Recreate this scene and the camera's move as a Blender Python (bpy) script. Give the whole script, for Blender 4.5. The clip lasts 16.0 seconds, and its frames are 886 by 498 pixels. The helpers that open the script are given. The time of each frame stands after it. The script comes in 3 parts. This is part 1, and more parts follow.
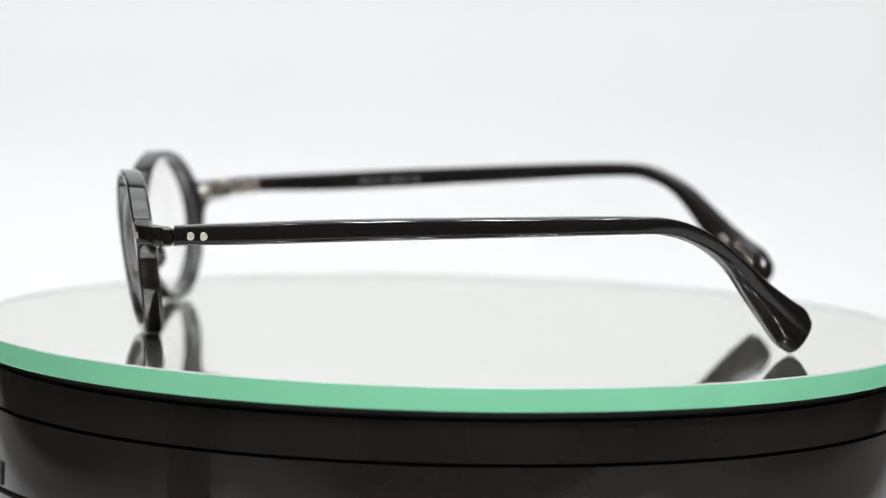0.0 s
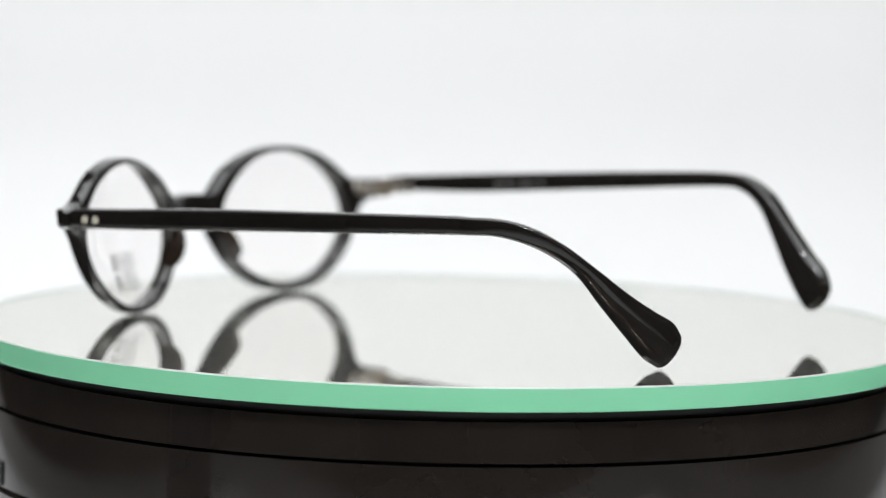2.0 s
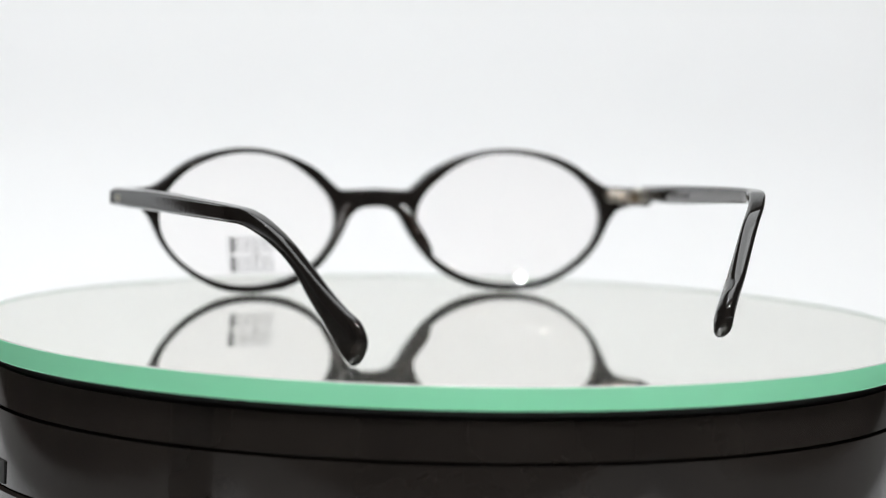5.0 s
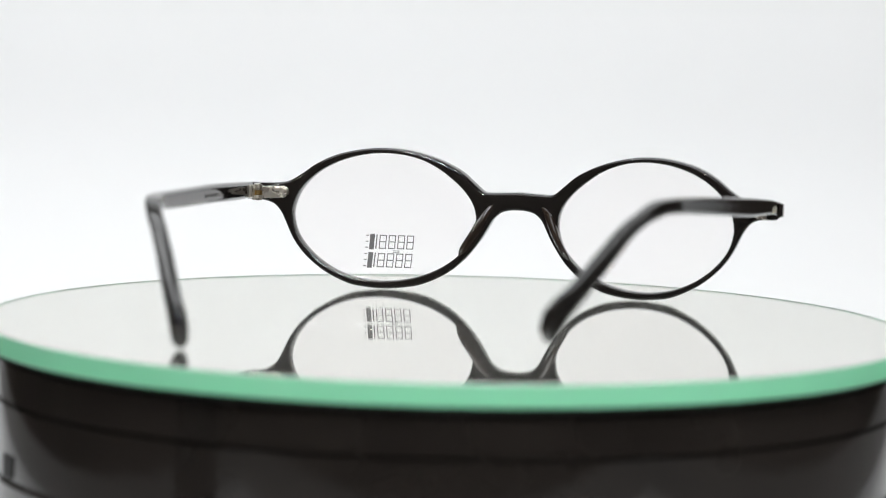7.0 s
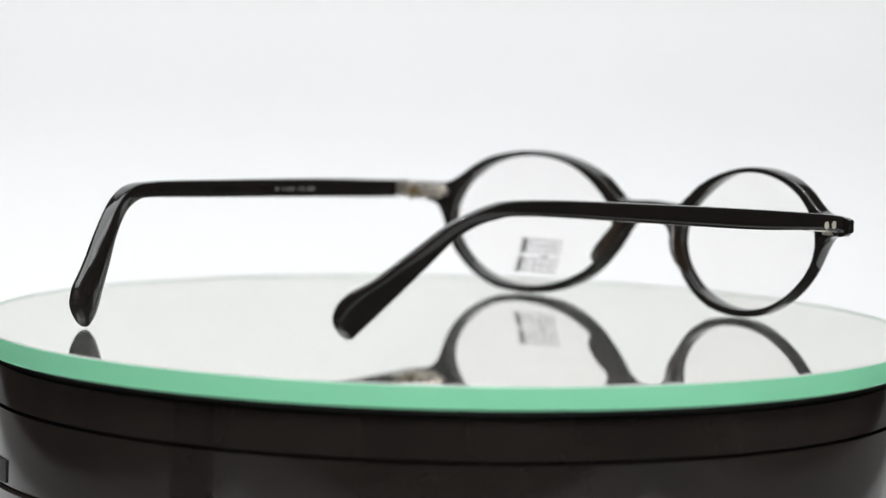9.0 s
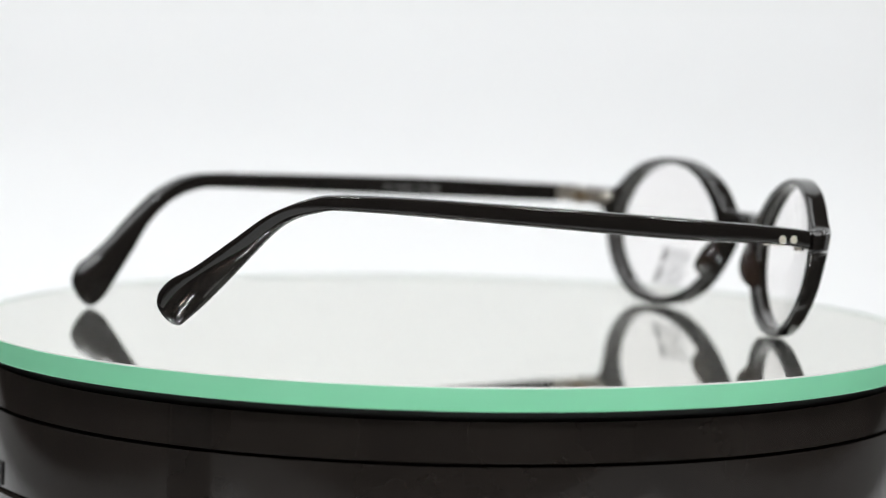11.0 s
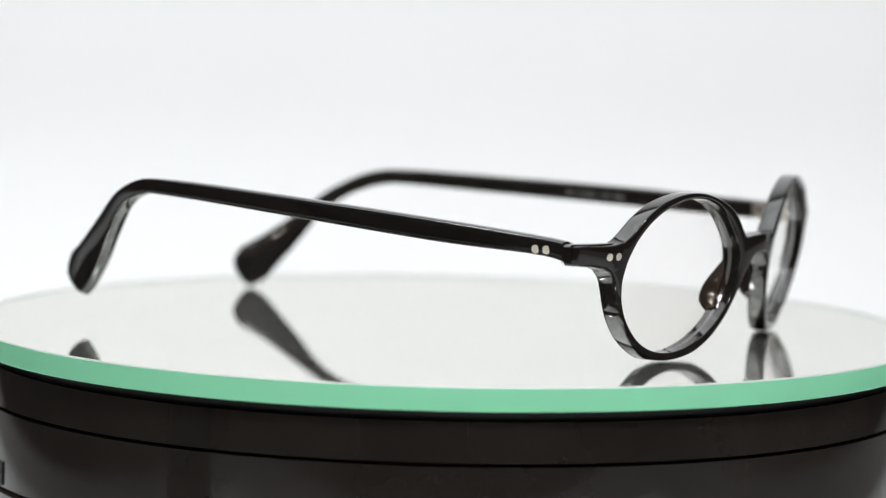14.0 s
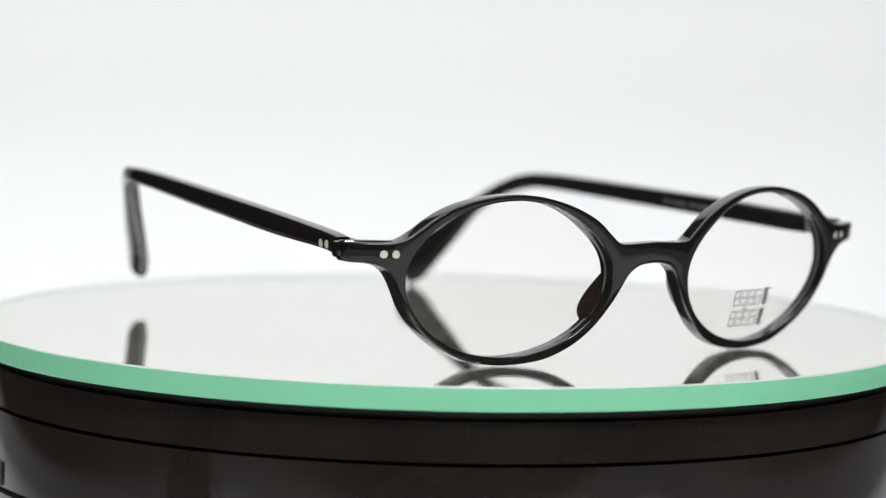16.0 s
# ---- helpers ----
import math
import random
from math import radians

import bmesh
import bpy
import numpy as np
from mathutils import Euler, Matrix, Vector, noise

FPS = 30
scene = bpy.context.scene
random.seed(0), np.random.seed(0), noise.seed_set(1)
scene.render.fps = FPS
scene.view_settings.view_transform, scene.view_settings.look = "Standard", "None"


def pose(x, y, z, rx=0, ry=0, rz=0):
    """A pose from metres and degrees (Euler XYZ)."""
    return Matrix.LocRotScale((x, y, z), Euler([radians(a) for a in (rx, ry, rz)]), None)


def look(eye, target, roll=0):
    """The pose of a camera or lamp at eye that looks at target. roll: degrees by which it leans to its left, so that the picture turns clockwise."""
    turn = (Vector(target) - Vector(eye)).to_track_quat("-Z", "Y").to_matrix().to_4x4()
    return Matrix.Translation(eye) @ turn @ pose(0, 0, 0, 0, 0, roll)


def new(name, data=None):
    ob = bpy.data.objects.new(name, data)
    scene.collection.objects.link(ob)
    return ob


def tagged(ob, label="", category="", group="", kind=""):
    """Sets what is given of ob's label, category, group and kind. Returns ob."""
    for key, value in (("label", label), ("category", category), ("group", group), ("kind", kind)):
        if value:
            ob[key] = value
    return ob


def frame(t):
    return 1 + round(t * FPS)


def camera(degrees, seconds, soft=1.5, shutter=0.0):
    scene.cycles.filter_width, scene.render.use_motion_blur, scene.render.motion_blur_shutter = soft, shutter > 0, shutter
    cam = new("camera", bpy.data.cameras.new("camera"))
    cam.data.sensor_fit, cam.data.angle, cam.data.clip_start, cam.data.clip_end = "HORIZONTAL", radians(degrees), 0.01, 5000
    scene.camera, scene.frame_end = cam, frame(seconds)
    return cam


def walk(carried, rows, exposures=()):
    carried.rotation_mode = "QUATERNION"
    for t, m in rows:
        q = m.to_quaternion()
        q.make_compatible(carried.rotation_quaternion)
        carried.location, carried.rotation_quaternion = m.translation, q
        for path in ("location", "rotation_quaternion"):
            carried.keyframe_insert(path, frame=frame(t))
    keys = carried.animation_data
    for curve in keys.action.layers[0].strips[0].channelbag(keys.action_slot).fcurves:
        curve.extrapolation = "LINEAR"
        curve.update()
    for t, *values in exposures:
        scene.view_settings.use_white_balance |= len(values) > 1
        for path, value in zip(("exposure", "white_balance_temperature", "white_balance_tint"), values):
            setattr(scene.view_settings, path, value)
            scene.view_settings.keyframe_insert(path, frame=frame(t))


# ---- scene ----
SECONDS = 16.0
SPIN = -14.6016          # turntable speed, degrees a second
SPIN_START = -1.282      # its heading when the clip begins
EYE = Vector((0.0, -0.72171, 0.08359))
AIM = Vector((-0.0020945, 0.9957533, -0.0920382))

# ---- camera ----
cam = camera(15.877, SECONDS, soft=1.1)
# the lens breathes while it refocuses: the view widens a little around the back view
BREATH = ((0.0, 0.0), (4.3, 0.0), (4.8, 0.0015), (5.9, 0.0145), (6.4, 0.0157), (7.2, 0.0157), (7.7, 0.0150),
          (8.0, 0.0066), (8.8, 0.0063), (9.4, 0.0050), (10.0, 0.0), (10.6, 0.0), (16.0, 0.0))
walk(cam, [(t, look(EYE - AIM * back, EYE - AIM * (back - 1.0), 1.343)) for t, back in BREATH])
cam.data.dof.use_dof = True
cam.data.dof.aperture_fstop = 11.5
# the autofocus: a point on the axis of the lens that it keeps sharp
FOCUS = ((0.0, 0.655), (1.5, 0.645), (3.0, 0.630), (4.3, 0.630), (5.0, 0.68), (5.9, 0.785), (6.4, 0.800), (7.2, 0.800), (7.7, 0.795),
         (8.0, 0.705), (8.8, 0.700), (9.4, 0.690), (10.0, 0.655), (10.6, 0.650), (12.5, 0.650), (14.5, 0.655), (16.0, 0.650))
focus = new("focus_point")
walk(focus, [(t, Matrix.Translation(EYE + AIM * d)) for t, d in FOCUS])
cam.data.dof.focus_object = focus

# ---- world, lamps, exposure ----
world = bpy.data.worlds.new("studio")
world.use_nodes = True
world.node_tree.nodes["Background"].inputs[0].default_value = (0.75, 0.85, 1.0, 1)
world.node_tree.nodes["Background"].inputs[1].default_value = 0.02
scene.world = world
scene.view_settings.exposure = -0.09


def area_lamp(name, eye, target, width, height, power, colour=(1, 1, 1)):
    lamp = bpy.data.lights.new(name, "AREA")
    lamp.shape, lamp.size, lamp.size_y = "RECTANGLE", width, height
    lamp.energy, lamp.color = power, colour
    ob = new(name, lamp)
    ob.matrix_world = look(eye, target)
    return ob


area_lamp("softbox_lamp", (-0.15, 0.10, 0.84), (-0.15, 0.10, 0.0), 0.80, 0.80, 6.9, (0.956, 0.985, 0.998))
# added fill strip, no known source, that brightens the backdrop
area_lamp("backdrop_fill", (0.0, 0.10, 0.84), (0.0, 0.63, 0.08), 0.90, 0.12, 0.5, (0.956, 0.985, 0.998))
# bare studio bulbs in rows over the set
for x, y, z, power in ((-0.44, -0.06, 0.82, 0.8), (-0.41, -0.06, 0.82, 0.8), (-0.38, -0.06, 0.82, 0.8), (0.36, -0.28, 0.78, 2.3), (0.41, -0.24, 0.78, 2.3),
                       (0.02, -0.56, 0.58, 4.5), (0.08, -0.56, 0.58, 4.5), (0.14, -0.56, 0.58, 4.5)):
    bulb = bpy.data.lights.new("studio_bulb", "POINT")
    bulb.energy, bulb.shadow_soft_size, bulb.color = power, 0.018, (0.956, 0.985, 0.998)
    new("studio_bulb", bulb).location = (x, y, z)
# added unseen bulbs behind the camera, to lift the room that the gloss reflects
for x, y in ((-1.3, -1.9), (0.0, -1.9), (1.3, -1.9), (-0.65, -1.2), (0.65, -1.2)):
    bulb = bpy.data.lights.new("room_fill_bulb", "POINT")
    bulb.energy, bulb.shadow_soft_size, bulb.color = 4.6, 0.03, (1.0, 0.90, 0.80)
    new("room_fill_bulb", bulb).location = (x, y, 1.66)


# ---- materials ----
def material(name, colour, rough=0.5, metal=0.0, ior=1.5, vary=0.0, scale=40.0, bump=0.0, bump_scale=400.0,
             coat=0.0, transmission=0.0, subsurface=0.0, rough_vary=0.0):
    mat = bpy.data.materials.new(name)
    mat.use_nodes = True
    nodes, links = mat.node_tree.nodes, mat.node_tree.links
    bsdf = nodes["Principled BSDF"]
    bsdf.inputs["Base Color"].default_value = (*colour, 1)
    bsdf.inputs["Roughness"].default_value = rough
    bsdf.inputs["Metallic"].default_value = metal
    bsdf.inputs["IOR"].default_value = ior
    bsdf.inputs["Coat Weight"].default_value = coat
    bsdf.inputs["Coat Roughness"].default_value = 0.03
    bsdf.inputs["Transmission Weight"].default_value = transmission
    if subsurface:
        bsdf.inputs["Subsurface Weight"].default_value = subsurface
        bsdf.inputs["Subsurface Scale"].default_value = 0.003
    coords = nodes.new("ShaderNodeTexCoord")
    if vary or rough_vary:
        tex = nodes.new("ShaderNodeTexNoise")
        tex.inputs["Scale"].default_value = scale
        tex.inputs["Detail"].default_value = 6
        links.new(coords.outputs["Object"], tex.inputs["Vector"])
        if vary:
            ramp = nodes.new("ShaderNodeMapRange")
            ramp.inputs["To Min"].default_value, ramp.inputs["To Max"].default_value = 1 - vary, 1 + vary
            links.new(tex.outputs["Fac"], ramp.inputs["Value"])
            mul = nodes.new("ShaderNodeVectorMath")
            mul.operation = "SCALE"
            mul.inputs[0].default_value = colour
            links.new(ramp.outputs["Result"], mul.inputs["Scale"])
            links.new(mul.outputs["Vector"], bsdf.inputs["Base Color"])
        if rough_vary:
            ramp = nodes.new("ShaderNodeMapRange")
            ramp.inputs["To Min"].default_value = max(0.0, rough - rough_vary)
            ramp.inputs["To Max"].default_value = rough + rough_vary
            links.new(tex.outputs["Fac"], ramp.inputs["Value"])
            links.new(ramp.outputs["Result"], bsdf.inputs["Roughness"])
    if bump:
        tex = nodes.new("ShaderNodeTexNoise")
        tex.inputs["Scale"].default_value = bump_scale
        tex.inputs["Detail"].default_value = 4
        links.new(coords.outputs["Object"], tex.inputs["Vector"])
        node = nodes.new("ShaderNodeBump")
        node.inputs["Strength"].default_value = bump
        node.inputs["Distance"].default_value = 0.0005
        links.new(tex.outputs["Fac"], node.inputs["Height"])
        links.new(node.outputs["Normal"], bsdf.inputs["Normal"])
    return mat


def lens_material():
    """Thin clear lens: lets light straight through, mirrors a little more at a slant."""
    mat = bpy.data.materials.new("demo_lens")
    mat.use_nodes = True
    nodes, links = mat.node_tree.nodes, mat.node_tree.links
    nodes.remove(nodes["Principled BSDF"])
    clear, gloss, mix = nodes.new("ShaderNodeBsdfTransparent"), nodes.new("ShaderNodeBsdfGlossy"), nodes.new("ShaderNodeMixShader")
    slant, power, amount = nodes.new("ShaderNodeLayerWeight"), nodes.new("ShaderNodeMath"), nodes.new("ShaderNodeMath")
    slant.inputs["Blend"].default_value = 0.5
    power.operation, power.inputs[1].default_value = "POWER", 5.0
    amount.operation, amount.inputs[1].default_value, amount.inputs[2].default_value = "MULTIPLY_ADD", 0.30, 0.010
    clear.inputs["Color"].default_value = (0.99, 0.982, 0.98, 1)
    gloss.inputs["Roughness"].default_value = 0.01
    gloss.inputs["Color"].default_value = (1, 1, 1, 1)
    links.new(slant.outputs["Facing"], power.inputs[0])
    links.new(power.outputs[0], amount.inputs[0])
    links.new(amount.outputs[0], mix.inputs[0])
    links.new(clear.outputs[0], mix.inputs[1])
    links.new(gloss.outputs[0], mix.inputs[2])
    links.new(mix.outputs[0], nodes["Material Output"].inputs["Surface"])
    return mat


ACETATE = material("black_acetate", (0.0088, 0.0078, 0.0073), rough=0.045, vary=0.25, scale=120, rough_vary=0.02, bump=0.02, bump_scale=500)
PAD = material("brown_black_acetate", (0.018, 0.012, 0.009), rough=0.08, vary=0.3, scale=200)
STEEL = material("hinge_steel", (0.82, 0.79, 0.72), rough=0.28, metal=1.0, vary=0.12, scale=600, rough_vary=0.08)
RIVET = material("pale_rivet", (0.80, 0.77, 0.66), rough=0.42, metal=0.55, vary=0.06, scale=900)
BRASS = material("hinge_screw", (0.55, 0.36, 0.14), rough=0.25, metal=1.0, vary=0.1, scale=700)
PRINT = material("grey_print", (0.10, 0.10, 0.105), rough=0.5, vary=0.25, scale=900)
PALE_PRINT = material("pale_print", (0.11, 0.11, 0.11), rough=0.5, vary=0.2, scale=900)
LENS = lens_material()
BEVEL = material("ground_lens_edge", (0.10, 0.10, 0.10), rough=0.2, vary=0.3, scale=300)


def mirror_face():
    """The face of the mirror glass: mostly clear, a weak first reflection, and a thin film of dust."""
    mat = bpy.data.materials.new("dusty_glass_face")
    mat.use_nodes = True
    nodes, links = mat.node_tree.nodes, mat.node_tree.links
    nodes.remove(nodes["Principled BSDF"])
    clear, gloss, dust = nodes.new("ShaderNodeBsdfTransparent"), nodes.new("ShaderNodeBsdfGlossy"), nodes.new("ShaderNodeBsdfDiffuse")
    one, two = nodes.new("ShaderNodeMixShader"), nodes.new("ShaderNodeMixShader")
    clear.inputs["Color"].default_value = (0.995, 0.996, 0.975, 1)
    gloss.inputs["Roughness"].default_value = 0.012
    gloss.inputs["Color"].default_value = (1, 1, 1, 1)
    dust.inputs["Color"].default_value = (0.80, 0.80, 0.77, 1)
    coords, tex, amount = nodes.new("ShaderNodeTexCoord"), nodes.new("ShaderNodeTexNoise"), nodes.new("ShaderNodeMapRange")
    tex.inputs["Scale"].default_value, tex.inputs["Detail"].default_value = 55.0, 8.0
    amount.inputs["To Min"].default_value, amount.inputs["To Max"].default_value = 0.012, 0.04
    links.new(coords.outputs["Object"], tex.inputs["Vector"])
    links.new(tex.outputs["Fac"], amount.inputs["Value"])
    one.inputs[0].default_value = 0.26
    links.new(clear.outputs[0], one.inputs[1])
    links.new(gloss.outputs[0], one.inputs[2])
    links.new(amount.outputs["Result"], two.inputs[0])
    links.new(one.outputs[0], two.inputs[1])
    links.new(dust.outputs[0], two.inputs[2])
    links.new(two.outputs[0], nodes["Material Output"].inputs["Surface"])
    return mat


GLASS = mirror_face()
SILVER = material("silvering", (0.99, 0.99, 0.97), rough=0.015, metal=1.0)
EDGE = material("ground_green_glass_edge", (0.43, 0.96, 0.68), rough=0.38, vary=0.05, scale=60, bump=0.05, bump_scale=900)
# light that runs inside the glass leaves through the ground edge
translucent, edge_mix = EDGE.node_tree.nodes.new("ShaderNodeBsdfTranslucent"), EDGE.node_tree.nodes.new("ShaderNodeMixShader")
translucent.inputs["Color"].default_value = (0.38, 0.94, 0.64, 1)
edge_mix.inputs[0].default_value = 0.45
EDGE.node_tree.links.new(EDGE.node_tree.nodes["Principled BSDF"].outputs[0], edge_mix.inputs[1])
EDGE.node_tree.links.new(translucent.outputs[0], edge_mix.inputs[2])
EDGE.node_tree.links.new(edge_mix.outputs[0], EDGE.node_tree.nodes["Material Output"].inputs["Surface"])
ARRIS = material("ground_arris", (0.66, 0.67, 0.65), rough=0.3, vary=0.08, scale=150)
PLASTIC = material("glossy_black_plastic", (0.0165, 0.0140, 0.0125), rough=0.06, vary=0.45, scale=45, rough_vary=0.03, bump=0.03, bump_scale=110)
# near-black; in the gaps it holds their shade as colour
DARK_GAP = material("shadow_gap_black", (0.004, 0.004, 0.004), rough=0.6, vary=0.2, scale=60)
DUST = material("pale_dust", (0.7, 0.7, 0.68), rough=0.9, vary=0.1, scale=900)
PAPER = material("white_backdrop_paper", (0.86, 0.87, 0.88), rough=0.85, vary=0.012, scale=3, bump=0.03, bump_scale=300)
BOARD = material("white_foam_board", (0.84, 0.85, 0.86), rough=0.8, vary=0.015, scale=5)
TABLETOP = material("light_grey_laminate", (0.31, 0.305, 0.30), rough=0.45, vary=0.06, scale=30)
STAND = material("black_stand_enamel", (0.012, 0.012, 0.012), rough=0.35, vary=0.2, scale=60)
ROOM = material("dim_room_wall", (0.29, 0.255, 0.235), rough=0.9, vary=0.15, scale=2)
ROOM_FLOOR = material("dim_room_floor", (0.16, 0.12, 0.09), rough=0.6, vary=0.2, scale=5)


# ---- mesh helpers (plan in millimetres) ----
MM = 0.001


def part(name, bm, mat, parent=None, label="", smooth=40.0):
    """One mesh object out of a bmesh, under a thing or a part."""
    bmesh.ops.recalc_face_normals(bm, faces=bm.faces[:])
    mesh = bpy.data.meshes.new(name)
    bm.to_mesh(mesh)
    bm.free()
    mesh.materials.append(mat)
    mesh.polygons.foreach_set("use_smooth", [True] * len(mesh.polygons))
    mesh.set_sharp_from_angle(angle=radians(smooth))
    ob = new(name, mesh)
    if parent is not None:
        ob.parent = parent
    if label:
        tagged(ob, label)
    return ob


def spline(points, steps, closed=False):
    """Catmull-Rom through points of any dimension."""
    pts = [np.array(p, float) for p in points]
    n, out = len(pts), []
    for i in range(n if closed else n - 1):
        if closed:
            a, b, c, d = pts[i - 1], pts[i], pts[(i + 1) % n], pts[(i + 2) % n]
        else:
            a, b, c, d = pts[max(i - 1, 0)], pts[i], pts[i + 1], pts[min(i + 2, n - 1)]
        for k in range(steps):
            s = k / steps
            out.append(0.5 * (2 * b + (c - a) * s + (2 * a - 5 * b + 4 * c - d) * s * s + (3 * b - a - 3 * c + d) * s ** 3))
    if not closed:
        out.append(pts[-1])
    return out


def box(bm, lo, hi, bevel=0.0, segments=2):
    """A bevelled box between two corners, in metres."""
    made = bmesh.ops.create_cube(bm, size=1.0)["verts"]
    for v in made:
        v.co = Vector([lo[k] + (hi[k] - lo[k]) * (v.co[k] + 0.5) for k in range(3)])
    if bevel:
        edges = list({e for v in made for e in v.link_edges})
        bmesh.ops.bevel(bm, geom=edges, offset=bevel, segments=segments, affect="EDGES", profile=0.5)


def dome(bm, centre, axis, radius, height, count=20):
    """A low rivet head or disc that rises along axis."""
    axis = Vector(axis).normalized()
    side = axis.orthogonal().normalized()
    up = axis.cross(side)
    rings = []
    for r, h in ((1.0, -1.0), (1.0, 0.35), (0.93, 0.75), (0.7, 0.95), (0.35, 1.0)):
        rings.append([bm.verts.new(Vector(centre) + axis * (h * height) + (side * math.cos(a) + up * math.sin(a)) * radius * r)
                      for a in (2 * math.pi * k / count for k in range(count))])
    for low, high in zip(rings, rings[1:]):
        for k in range(count):
            bm.faces.new((low[k], low[(k + 1) % count], high[(k + 1) % count], high[k]))
    bm.faces.new(rings[-1])
    bm.faces.new(rings[0][::-1])


def lathe(bm, profile, count=160, closed=True):
    """Turns a profile of (radius, height) round the z axis."""
    rings = [[bm.verts.new((r * math.cos(a), r * math.sin(a), z)) for a in (2 * math.pi * k / count for k in range(count))]
             for r, z in profile]
    for low, high in zip(rings, rings[1:]):
        for k in range(count):
            bm.faces.new((low[k], low[(k + 1) % count], high[(k + 1) % count], high[k]))
    if closed:
        bm.faces.new(rings[0][::-1])
        bm.faces.new(rings[-1])


# ---- the room and the white set ----
def sheet(name, corners_low, corners_high, mat, bevel=0.0):
    bm = bmesh.new()
    box(bm, corners_low, corners_high, bevel)
    return part(name, bm, mat)


TABLE = -0.075      # table top
for name, lo, hi, mat in (
        ("wall_north", (-2.6, 2.5, -0.85), (2.6, 2.6, 1.75), ROOM),
        ("wall_south", (-2.6, -2.6, -0.85), (2.6, -2.5, 1.75), ROOM),
        ("wall_east", (2.5, -2.5, -0.85), (2.6, 2.5, 1.75), ROOM),
        ("wall_west", (-2.6, -2.5, -0.85), (-2.5, 2.5, 1.75), ROOM),
        ("floor", (-2.5, -2.5, -0.90), (2.5, 2.5, -0.85), ROOM_FLOOR),
        ("ceiling", (-2.6, -2.6, 1.75), (2.6, 2.6, 1.80), ROOM)):
    tagged(sheet(name, lo, hi, mat), "dim brown surface of the room round the set", kind="structure")


def product_table():
    table = new("table")
    bm = bmesh.new()
    box(bm, (-0.43, -0.46, TABLE - 0.03), (0.48, 0.75, TABLE - 0.004), 0.003)
    part("tabletop", bm, TABLETOP, table)
    for x in (-0.39, 0.44):
        for y in (-0.42, 0.70):
            bm = bmesh.new()
            box(bm, (x - 0.02, y - 0.02, -0.85), (x + 0.02, y + 0.02, TABLE - 0.03), 0.002)
            part("leg", bm, TABLETOP, table)
    tagged(table, "plain light grey table under the product set", "table")


def backdrop():
    bm = bmesh.new()
    line = [(-0.34, TABLE - 0.003), (0.53, TABLE - 0.003)]
    for k in range(1, 15):
        a = radians(90 * k / 14)
        line.append((0.53 + 0.10 * math.sin(a), TABLE - 0.003 + 0.10 * (1 - math.cos(a))))
    line.append((0.63, 0.90))
    xs = [-0.34 + 0.68 * k / 12 for k in range(13)]
    grid = [[bm.verts.new((x, y, z)) for y, z in line] for x in xs]
    for a, b in zip(grid, grid[1:]):
        for k in range(len(line) - 1):
            bm.faces.new((a[k], b[k], b[k + 1], a[k + 1]))
    ob = part("backdrop", bm, PAPER)
    mod = ob.modifiers.new("thickness", "SOLIDIFY")
    mod.thickness, mod.offset = 0.0015, 0.0
    tagged(ob, "seamless white paper sweep behind the turntable", kind="structure")


# invented bounce boards, unseen, one on each side of the set
def side_board(x):
    bm = bmesh.new()
    box(bm, (x - 0.004, 0.46, TABLE - 0.004), (x + 0.004, 0.61, 0.30), 0.001)
    tagged(part("added_reflector", bm, BOARD), "added white foam board, out of view, that bounces light onto the set", "reflector board", "reflector boards")


def lamp_stand(x, y, height):
    """A black stand whose dark shape shows in the gloss of the turntable base."""
    stand = new("lamp_stand")
    stand.location = (x, y, TABLE - 0.002)
    bm = bmesh.new()
    lathe(bm, [(0.026, 0.0), (0.028, 0.003), (0.028, 0.125), (0.026, 0.129), (0.010, 0.132)], 48)
    part("body", bm, STAND, stand, "thick black cylindrical foot", 30)
    bm = bmesh.new()
    lathe(bm, [(0.007, 0.130), (0.007, height)], 24)
    part("pole", bm, STAND, stand)
    bm = bmesh.new()
    lathe(bm, [(0.010, height * 0.52), (0.0125, height * 0.52 + 0.003), (0.0125, height * 0.52 + 0.022), (0.010, height * 0.52 + 0.025)], 24)
    part("collar", bm, STAND, stand)
    tagged(stand, "slim black metal lamp stand on the table beside the turntable", "lamp stand")


product_table()
backdrop()
lamp_stand(-0.252, -0.196, 0.70)
side_board(-0.405)
side_board(0.45)


# ---- the turntable ----
DISC_R, DISC_H = 0.1079, 0.0050


